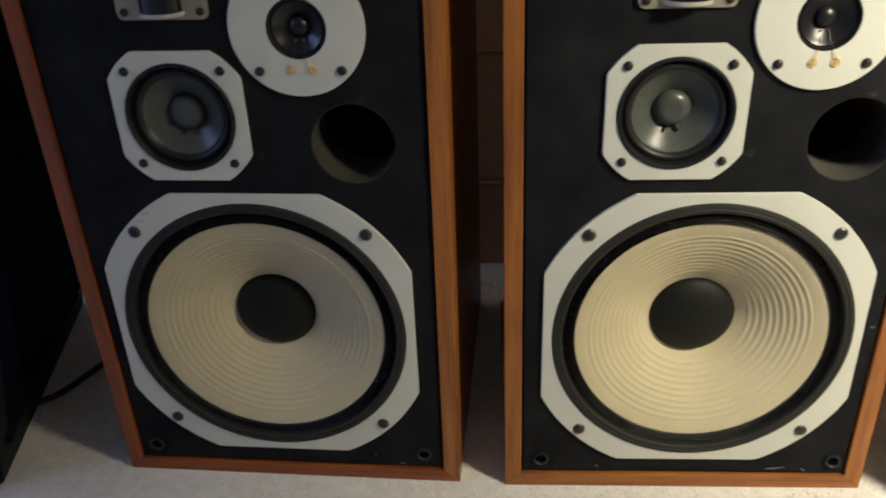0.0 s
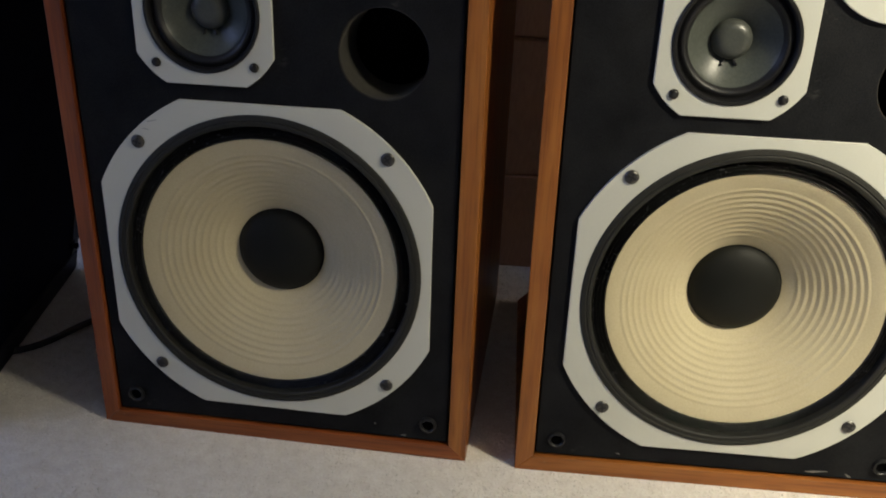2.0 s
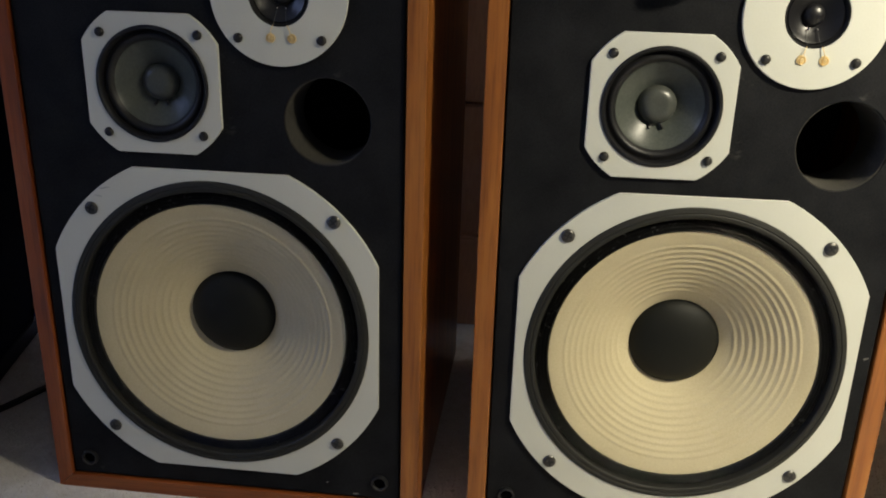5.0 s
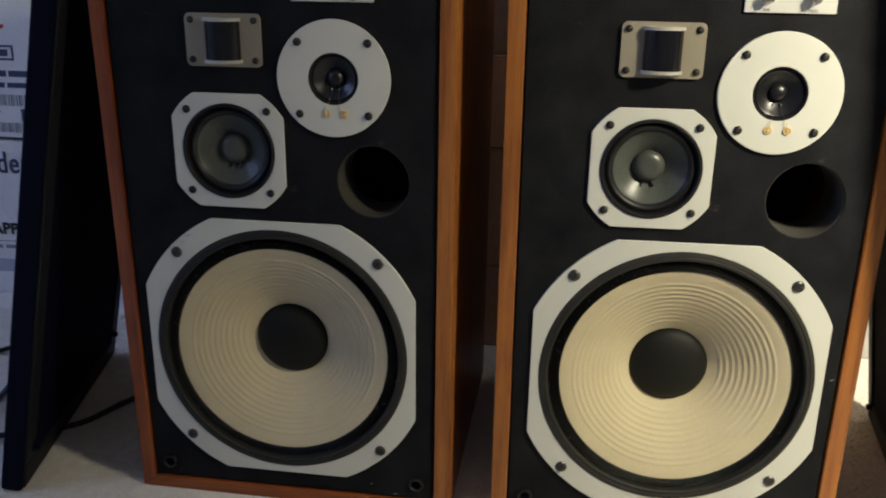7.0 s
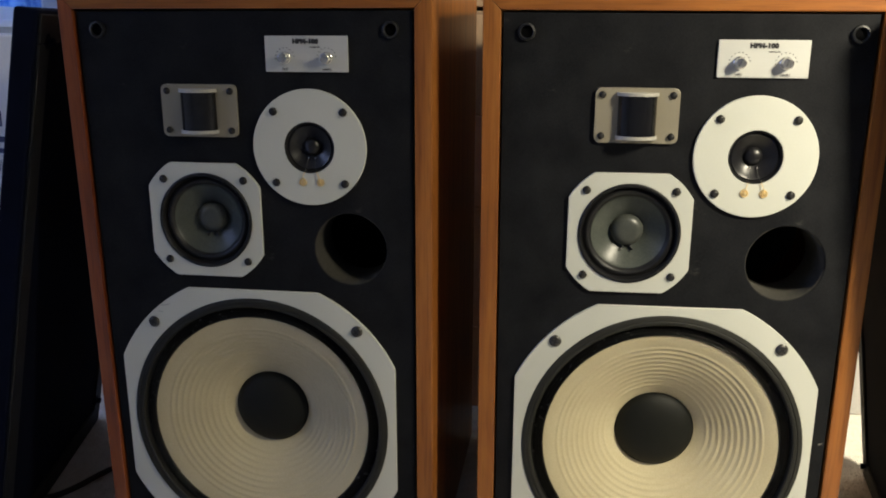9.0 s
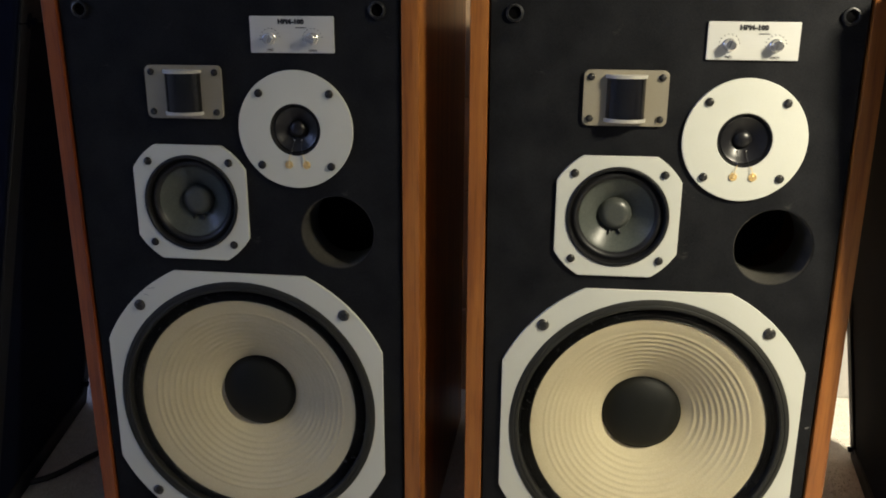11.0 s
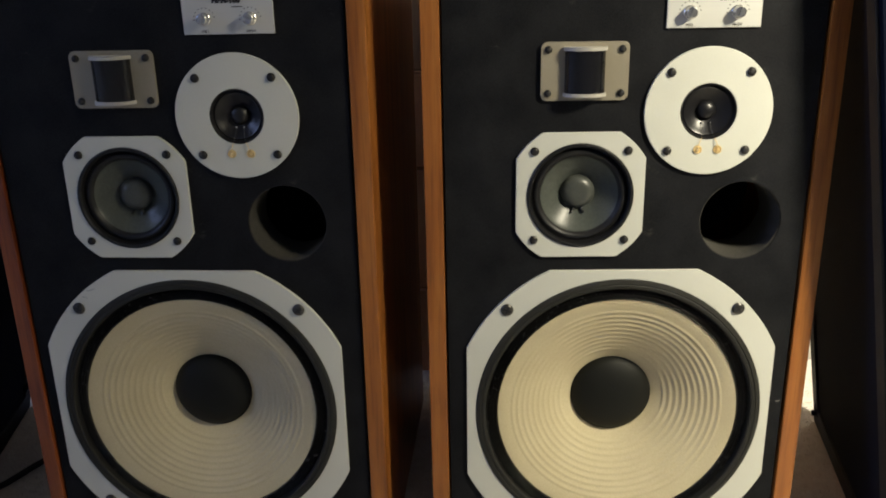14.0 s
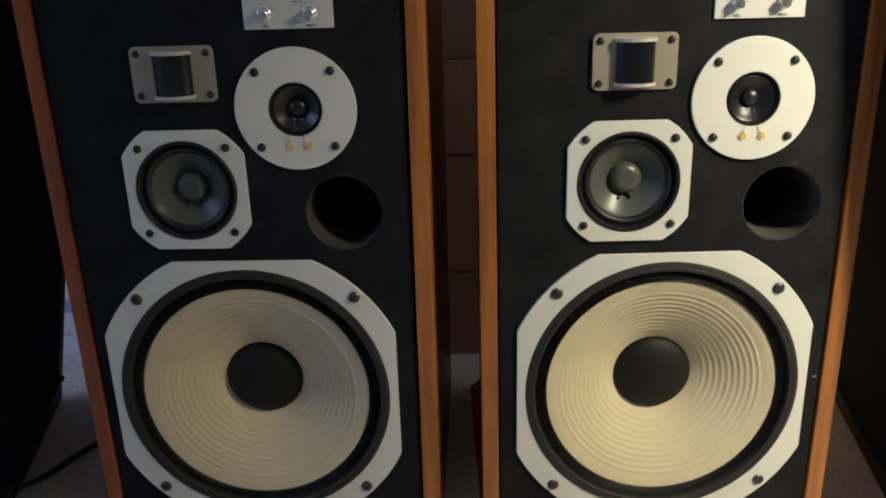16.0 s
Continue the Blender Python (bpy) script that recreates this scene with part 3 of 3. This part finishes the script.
        part("lead_wire", rod([(RX + dx * 0.66, -0.0010, RZ - 0.0248), (RX + wx * 1.2, 0.0030, RZ - 0.0185), (RX + wx, 0.0085, RZ - 0.0110)], 0.00026, 6), STEEL, tw, "fine lead wire")
        part("solder_blob", turned([(0, 0.0072), (0.0007, 0.0074), (0.0010, 0.0086)], RX + wx, RZ - 0.0112, 12), CHROME, tw, "bright solder blob", True)
    screws([(RX + sx * 0.0369, RZ + sz * 0.0369, -0.0002, 17 * k) for k, (sx, sz) in enumerate(((-1, 1), (1, 1), (-1, -1), (1, -1)))], 0.0043, DARKSTEEL, False, tw)
    # film super tweeter
    st = part("super_tweeter", prism(rounded(TX - 0.0408, TZ - 0.0270, TX + 0.0408, TZ + 0.0270, 0.0055), 0.0, 0.0035, 0.0006), BRONZE, sp, "bronze-coloured super tweeter plate")
    arc = [(0.0188 * math.cos(a), -0.0135 * math.sin(a)) for a in [math.pi * k / 24 for k in range(25)]]
    bm = bmesh.new()
    lo = [bm.verts.new((TX + x, y, TZ - 0.0195)) for x, y in arc]
    hi = [bm.verts.new((TX + x, y, TZ + 0.0195)) for x, y in arc]
    for i in range(24):
        bm.faces.new((lo[i], lo[i + 1], hi[i + 1], hi[i]))
    bm.faces.new(lo), bm.faces.new(hi), bm.faces.new((lo[0], lo[-1], hi[-1], hi[0]))
    part("film_cylinder", bm, FILM, st, "half-round black film radiator", True)
    rim = [(0.0202 * math.cos(a), -0.0150 * math.sin(a)) for a in [math.pi * k / 24 for k in range(25)]]
    for zc in (-0.0211, 0.0211):
        bm = bmesh.new()
        lo = [bm.verts.new((TX + x, y, TZ + zc - 0.0016)) for x, y in rim]
        hi = [bm.verts.new((TX + x, y, TZ + zc + 0.0016)) for x, y in rim]
        for i in range(24):
            bm.faces.new((lo[i], lo[i + 1], hi[i + 1], hi[i]))
        bm.faces.new(lo), bm.faces.new(hi), bm.faces.new((lo[0], lo[-1], hi[-1], hi[0]))
        part("flange", bm, FLANGE, st, "silver half-round flange", True)
    screws([(TX + sx * 0.0342, TZ + sz * 0.0202, -0.0002, 9 * k) for k, (sx, sz) in enumerate(((-1, 1), (1, 1), (-1, -1), (1, -1)))], 0.0036, DARKSTEEL, False, st)
    # level control plate
    a, b, c, d = panel_x, panel_x + 0.0857, 0.5900, 0.6256
    cp = part("control_plate", prism(rounded(a, c, b, d, 0.0008, 2), 0.0010, 0.0035, 0.0003), SILVER, sp, "brushed silver level control plate")
    lettering("lettering", "HPM-100", 0.0060, upright((a + b) / 2 - 0.0005, 0.0008, d - 0.0056), INK, cp, width=1.08, bold=0.00046)
    part("imprint", block((a + 0.047, 0.0007, d - 0.0115), (a + 0.0575, 0.0011, d - 0.0107)), INK, cp)
    for kx, word, turn in ((a + 0.0205, "MID", knob_turns[0]), (a + 0.0640, "HIGH", knob_turns[1])):
        kz = c + 0.0140
        knob = part("knob", turned([(0, -0.0082), (0.0042, -0.0082), (0.0050, -0.0076), (0.0055, -0.0014), (0.0062, -0.0008), (0.0062, 0.001)], 0, 0, 40), CHROME, cp, "bright turned metal knob", True, pose(kx, 0, kz, 0, turn, 0))
        part("pointer", block((-0.0011, -0.0094, -0.0044), (0.0011, -0.0077, 0.0047), 0.0005), CHROME, knob)
        for k in range(9):
            t = radians(10 + 22 * k)
            part("tick", turned([(0, 0.0006), (0.00055, 0.0006), (0.00055, 0.0012)], kx + 0.0098 * math.cos(t), kz + 0.0098 * math.sin(t), 8), INK, cp)
        lettering("lettering", word, 0.0034, upright(kx, 0.0008, c + 0.0026), INK, cp)
    # sockets for the grille pegs
    ring = None
    for hx, hz in ((sx, sz) for sz in (0.6314, 0.0372) for sx in socket_xs):
        mm = pose(hx, 0, hz)
        if ring:
            share(ring, mm, sp)
        else:
            ring = part("peg_socket", turned([(0.0060, 0.0052), (0.0059, 0.0006), (0.0067, -0.0004), (0.0082, 0.0002), (0.0088, 0.0040)], 0, 0, 28), SOCKET, sp, "black rubber grille socket", True, mm)
        # flat near-black disc; the shade of a hole is put into its colour
        part("socket_shade_disc", turned([(0, 0.0030), (0.0060, 0.0030), (0.0060, 0.004)], hx, hz, 20), HOLE_SHADE, sp)
    return sp


LEFT = pose(-0.4437, 0.0238, -0.0014, 0.94, -0.383, -3.02)
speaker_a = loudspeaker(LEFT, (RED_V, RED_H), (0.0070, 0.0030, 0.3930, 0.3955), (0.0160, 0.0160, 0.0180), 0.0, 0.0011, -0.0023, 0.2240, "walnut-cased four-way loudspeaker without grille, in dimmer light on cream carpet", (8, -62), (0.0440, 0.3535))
speaker_b = loudspeaker(Matrix.Identity(4), (WOOD_V, WOOD_H), (-0.0010, -0.0050, 0.3860, 0.3895), (0.0180, 0.0175, 0.0180), 0.016, 0.0, 0.0, 0.2222, "walnut-cased four-way loudspeaker without grille, brightly lit on cream carpet", (18, 14), (0.0383, 0.3525))


for n, (sp, x, z, long, wide, turn, depth, mat) in enumerate((
        (speaker_b, 0.292, 0.0248, 0.026, 0.0028, 6, 0.0035, SCUFF), (speaker_b, 0.324, 0.0226, 0.009, 0.0030, -35, 0.0035, SCUFF),
        (speaker_b, 0.3620, 0.208, 0.006, 0.0028, 20, 0.0035, SCUFF), (speaker_b, 0.100, 0.0262, 0.007, 0.0018, -20, 0.0035, SCUFF),
        (speaker_a, 0.3290, 0.0212, 0.008, 0.0032, 5, 0.0035, SCUFF), (speaker_a, 0.2990, 0.0320, 0.003, 0.0020, 0, 0.0035, SCUFF),
        (speaker_a, 0.0930, 0.3345, 0.013, 0.0016, 12, 0.0, SMUDGE), (speaker_a, 0.0860, 0.3265, 0.010, 0.0013, -8, 0.0, SMUDGE))):
    scuff(sp, x, z, long, wide, turn, depth, mat, n)


# ---- removed grilles, leaning on the cases ----
def grille(foot, yaw, lean, side, label, Ht=0.668, peg_z=0.030):
    """A cloth panel on its long edge: foot is its front lower corner next to the case; side is +1 where the case stands at its +x side."""
    gr = tagged(new("speaker_grille"), label, "speaker grille", "pair of removed grilles")
    gr.matrix_basis = Matrix.Translation(foot) @ pose(0, 0, 0, 0, 0, yaw) @ pose(0, 0, 0, 0, lean * side, 0)
    Wd, Th = 0.410, 0.025
    xa, xb = (-Th, 0.0) if side > 0 else (0.0, Th)
    part("cloth_panel", block((xa, 0, 0.0), (xb, Wd, Ht), 0.005, 3), CLOTH, gr, "black woven cloth over a frame")
    xr, w = (0.0, 0.003) if side > 0 else (-0.003, 0.0), 0.030
    for lo, hi in (((0.004, 0.004), (Wd - 0.004, 0.004 + w)), ((0.004, Ht - 0.004 - w), (Wd - 0.004, Ht - 0.004)),
                   ((0.004, 0.0055 + w), (0.004 + w, Ht - 0.0055 - w)), ((Wd - 0.004 - w, 0.0055 + w), (Wd - 0.004, Ht - 0.0055 - w))):
        part("frame_rail", block((xr[0], lo[0], lo[1]), (xr[1], hi[0], hi[1]), 0.0008, 1), RAIL, gr, "dull black frame rail")
    first = None
    for yy, zz in ((0.028, peg_z), (Wd - 0.028, peg_z), (0.028, Ht - 0.032), (Wd - 0.028, Ht - 0.032)):
        mm = pose(0, yy, zz, 0, 0, 90 * side)
        if first:
            share(first, mm, gr)
        else:
            first = part("peg", turned([(0, -0.010), (0.0038, -0.0097), (0.0046, -0.008), (0.0036, -0.006), (0.0036, -0.004), (0.0085, -0.003), (0.0085, 0.002)], 0, 0, 20), CLOTH, gr, "black push-in peg", True, mm)
    return gr


grille((-0.578, -0.014, 0.0), 10.5, 10.2, 1, "black cloth grille leaning against the dimmer speaker's side", 0.660, 0.050)
grille((0.4790, -0.068, 0.0), -10.5, 8.5, -1, "black cloth grille leaning against the bright speaker's side")


# ---- cartons and clutter behind ----
def carton(x0, x1, y0, y1, z0, z1, material, label, seam=True, tape=None, group="stacked cartons", turn=0.0):
    c = tagged(new("cardboard_box"), label, "box", group)
    w, d, h = x1 - x0, y1 - y0, z1 - z0
    c.matrix_basis = Matrix.Translation(((x0 + x1) / 2, (y0 + y1) / 2, z0)) @ pose(0, 0, 0, 0, 0, turn)
    part("box_body", block((-w / 2, -d / 2, 0.0), (w / 2, d / 2, h - 0.004), 0.004, 2), material, c)
    if seam:
        for s in (-1, 1):
            part("flap", block((-w / 2 + 0.002, min(0.002 * s, s * d / 2), h - 0.0045), (w / 2 - 0.002, max(0.002 * s, s * d / 2 - 0.001 * s), h - 0.001), 0.001, 1), material, c)
    if tape:
        part("tape", block((tape, -d / 2 - 0.0012, h - 0.07), (tape + 0.048, -d / 2 + 0.002, h - 0.002), 0.0005, 1), TAPE, c, "shiny brown packing tape")
    return c


BROWN = "brown cardboard box in the stack behind the speakers"
for z0, z1, y0, mat in ((0.0, 0.147, 0.514, CARD_DARK), (0.147, 0.351, 0.519, CARD_DARK), (0.351, 0.500, 0.516, CARD_DARK), (0.500, 0.662, 0.521, CARD)):
    carton(-0.377, 0.120, y0, 0.93, z0, z1, mat, BROWN)
carton(-0.376, 0.121, 0.545, 0.92, 0.668, 0.96, CARD, "tan cardboard box on top of the stack", tape=0.10)
for z0, z1 in ((0.0, 0.32), (0.32, 0.655), (0.655, 0.95)):
    carton(0.206, 0.492, 0.535, 0.90, z0, z1, CARD, "tan printed cardboard box in a tall stack", tape=-0.035 if z0 > 0.6 else None)
printed = [o for o in scene.objects if o.get("label") == "tan printed cardboard box in a tall stack"][-1]
for dx, word, size in ((0.0, "TER", 0.0125), (0.0205, "ERA", 0.0100), (0.0295, "MIN", 0.0100)):
    lettering("lettering", word, size, upright(-0.111 + dx, -0.1835, 0.060 - 0.15 * dx, 90), INK, printed, bold=0.0003)
for z0, z1 in ((0.0, 0.34), (0.34, 0.64), (0.64, 0.92)):
    carton(-0.572, -0.462, 0.540, 0.86, z0, z1, CARD, "narrow tan cardboard box in a stack")
carton(-0.458, -0.436, 0.55, 0.85, 0.0, 0.88, CARD_DARK, "flattened dark brown carton standing on edge", seam=False)
carton(-0.432, -0.380, 0.545, 0.85, 0.0, 0.90, CARD_GREY, "grey-brown carton standing upright", seam=False)
carton(-0.638, -0.577, 0.56, 0.80, 0.0, 0.90, GREYGREEN, "dark grey-green flat case standing upright", seam=False)
carton(-0.690, -0.643, 0.572, 0.630, 0.0, 0.86, WHITECARD, "pale grey-white flat carton standing upright", seam=False)
carton(0.124, 0.131, 0.56, 0.90, 0.0, 0.95, WHITECARD, "thin white board standing on edge", seam=False)
carton(0.134, 0.203, 0.58, 0.90, 0.0, 0.93, GREYBLUE, "grey-blue plastic case standing upright", seam=False)
carton(0.496, 0.80, 0.55, 0.90, 0.0, 0.36, PALECARD, "pale grey carton under a tan cardboard box")
carton(0.496, 0.80, 0.55, 0.90, 0.36, 0.66, CARD, "tan cardboard box under a printed carton")
pic = carton(0.497, 0.80, 0.552, 0.90, 0.660, 0.96, GREENINK, "dark green printed carton with a pale ring on it", seam=False)
part("printed_ring", turned([(0.048, -0.1755), (0.048, -0.1775), (0.0425, -0.1775), (0.0425, -0.1755)], -0.085, 0.082, 64), TAPE, pic, "pale printed ring")

# white fruit cartons beside the left grille
low = carton(-1.42, -0.665, 0.637, 0.95, 0.0, 0.309, WHITECARD, "white printed carton standing on the carpet", seam=False, group="white cartons")
top = carton(-1.42, -0.872, 0.640, 0.95, 0.312, 0.622, WHITECARD, "white carton with bar codes stacked on another", seam=False, group="white cartons")
side_box = carton(-0.864, -0.668, 0.645, 0.94, 0.312, 0.622, WHITECARD, "small white carton with a slotted handle", seam=False, group="white cartons")


def bars(box, cx, front, rows):
    """Flat printed bars: x0, x1, z0, z1 in the world, on the front of a carton."""
    for x0, x1, z0, z1, mat in rows:
        base = box.matrix_basis.translation
        part("printed_bar", block((x0 - base.x, front - base.y - 0.0008, z0 - base.z), (x1 - base.x, front - base.y + 0.001, z1 - base.z)), mat, box)


lettering("lettering", "enden", 0.058, upright(-0.964 - low.matrix_basis.translation.x, -0.1572, 0.262), BLUEINK, low, 0.0006, width=0.76, bold=0.0006)
lettering("lettering", "APPL", 0.030, upright(-0.967 - low.matrix_basis.translation.x, -0.1572, 0.133), INK, low, 0.0006, width=0.98, bold=0.0012)
bars(low, 0, 0.637, [(-1.4, -0.71, 0.108, 0.1095, GREYINK), (-1.1, -0.985, 0.094, 0.101, GREYINK), (-0.978, -0.925, 0.094, 0.101, GREYINK),
                     (-1.3, -0.72, 0.046, 0.072, PALEINK), (-0.72, -0.705, 0.03, 0.06, BLUEINK)])
bars(top, 0, 0.640, [(-1.06, -0.985, 0.565, 0.578, GREYINK), (-0.978, -0.952, 0.566, 0.578, GREYINK), (-0.95, -0.925, 0.566, 0.577, GREYINK),
                     (-1.05, -0.916, 0.478, 0.4815, BLUEINK), (-1.05, -0.916, 0.4545, 0.458, BLUEINK), (-0.9195, -0.916, 0.458, 0.478, BLUEINK), (-1.04, -0.927, 0.462, 0.474, BLUEINK),
                     (-1.03, -1.00, 0.425, 0.436, BLUEINK), (-0.995, -0.972, 0.425, 0.436, BLUEINK), (-0.968, -0.935, 0.425, 0.436, BLUEINK), (-0.930, -0.893, 0.425, 0.436, BLUEINK),
                     (-1.02, -0.962, 0.405, 0.414, BLUEINK), (-0.955, -0.94, 0.405, 0.414, BLUEINK), (-0.935, -0.89, 0.405, 0.414, BLUEINK),
                     (-1.01, -0.955, 0.358, 0.363, GREYINK), (-1.01, -0.965, 0.346, 0.351, GREYINK), (-0.915, -0.898, 0.342, 0.366, BLUEINK)])
bars(top, 0, 0.640, [(-1.02 + 0.0052 * i, -1.02 + 0.0052 * i + 0.0014 + 0.0018 * ((i * 7) % 3) / 2, 0.372, 0.392, GREYINK) for i in range(24)])
bars(top, 0, 0.640, [(-0.962 + 0.0046 * i, -0.962 + 0.0046 * i + 0.0014 + 0.0016 * ((i * 5) % 3) / 2, 0.322, 0.340, GREYINK) for i in range(16)])
base = top.matrix_basis.translation
sw = [(-1.05, 0.500), (-0.99, 0.496), (-0.960, 0.502), (-0.930, 0.512), (-0.928, 0.519), (-0.955, 0.514), (-0.968, 0.520), (-0.965, 0.530), (-0.99, 0.535), (-1.05, 0.535)]
part("printed_mark", prism([(x - base.x, z - base.z) for x, z in sw], -0.1558, -0.154), REDINK, top, "red curved printed mark")
base = side_box.matrix_basis.translation
part("handle_slot", rod([(-0.848 - base.x, -0.1478, 0.29), (-0.853 - base.x, -0.1478, 0.26), (-0.850 - base.x, -0.1478, 0.235), (-0.835 - base.x, -0.1478, 0.225)], 0.0022, 6), GREYINK, side_box, "grey outlined handle slot")

# black stand with a slanting foot on the pale carton, blue cloth at the window
st = tagged(new("desk_stand"), "small black stand with a slanting foot", "stand")
part("column", prism([(-0.775, 0.622), (-0.742, 0.622), (-0.734, 0.95), (-0.784, 0.95)], 0.66, 0.682, 0.003), BLACK, st)
part("foot", prism([(-0.785, 0.6222), (-0.788, 0.66), (-0.752, 0.712), (-0.738, 0.705), (-0.715, 0.690), (-0.712, 0.6222)], 0.655, 0.70, 0.003), BLACK, st)


def hanging_cloth():
    bm = bmesh.new()
    nx, nz = 60, 30
    grid = []
    for i in range(nx + 1):
        x = -2.42 + 0.90 * i / nx
        row = []
        for j in range(nz + 1):
            z = 0.703 + 1.267 * j / nz + 0.012 * math.sin(9 * x) * (1 - j / nz)
            row.append(bm.verts.new((x, 1.90 + 0.018 * math.sin(38 * x + 0.6 * math.sin(5 * z)) * (1 - 0.5 * j / nz), z)))
        grid.append(row)
    for i in range(nx):
        for j in range(nz):
            bm.faces.new((grid[i][j], grid[i + 1][j], grid[i + 1][j + 1], grid[i][j + 1]))
    bmesh.ops.solidify(bm, geom=bm.faces[:], thickness=0.003)
    cl = tagged(new("window_curtain"), "blue and white patterned cloth hanging before the window", "curtain")
    part("curtain_cloth", bm, BLUECLOTH, cl, "", True)
    bm = bmesh.new()
    bmesh.ops.create_cone(bm, cap_ends=True, segments=16, radius1=0.012, radius2=0.012, depth=1.1)
    part("curtain_rod", bm, PAINTWHITE, cl, "", True, pose(-1.97, 1.90, 1.975, 0, 90, 0))
    for x in (-2.50, -1.44):
        part("rod_bracket", block((x - 0.012, 1.885, 1.955), (x + 0.012, Y1, 1.995), 0.003), PAINTWHITE, cl)


hanging_cloth()

# cables on the carpet
for pts, lab in (([(-0.50, 0.30, 0.006), (-0.551, 0.220, 0.006), (-0.588, 0.148, 0.006), (-0.66, 0.11, 0.006), (-0.712, 0.098, 0.006), (-0.735, 0.18, 0.006), (-0.754, 0.261, 0.006), (-0.80, 0.34, 0.006)], "black speaker cable looping over the carpet"),
                 ([(-1.05, 0.22, 0.006), (-0.93, 0.28, 0.006), (-0.859, 0.330, 0.006), (-0.825, 0.380, 0.006), (-0.77, 0.45, 0.006), (-0.70, 0.50, 0.006)], "black cable lying on the carpet")):
    tagged(part("cable", rod(pts, 0.0042, 8), CABLE, None, "", True), lab, "cable", "cables on the carpet")
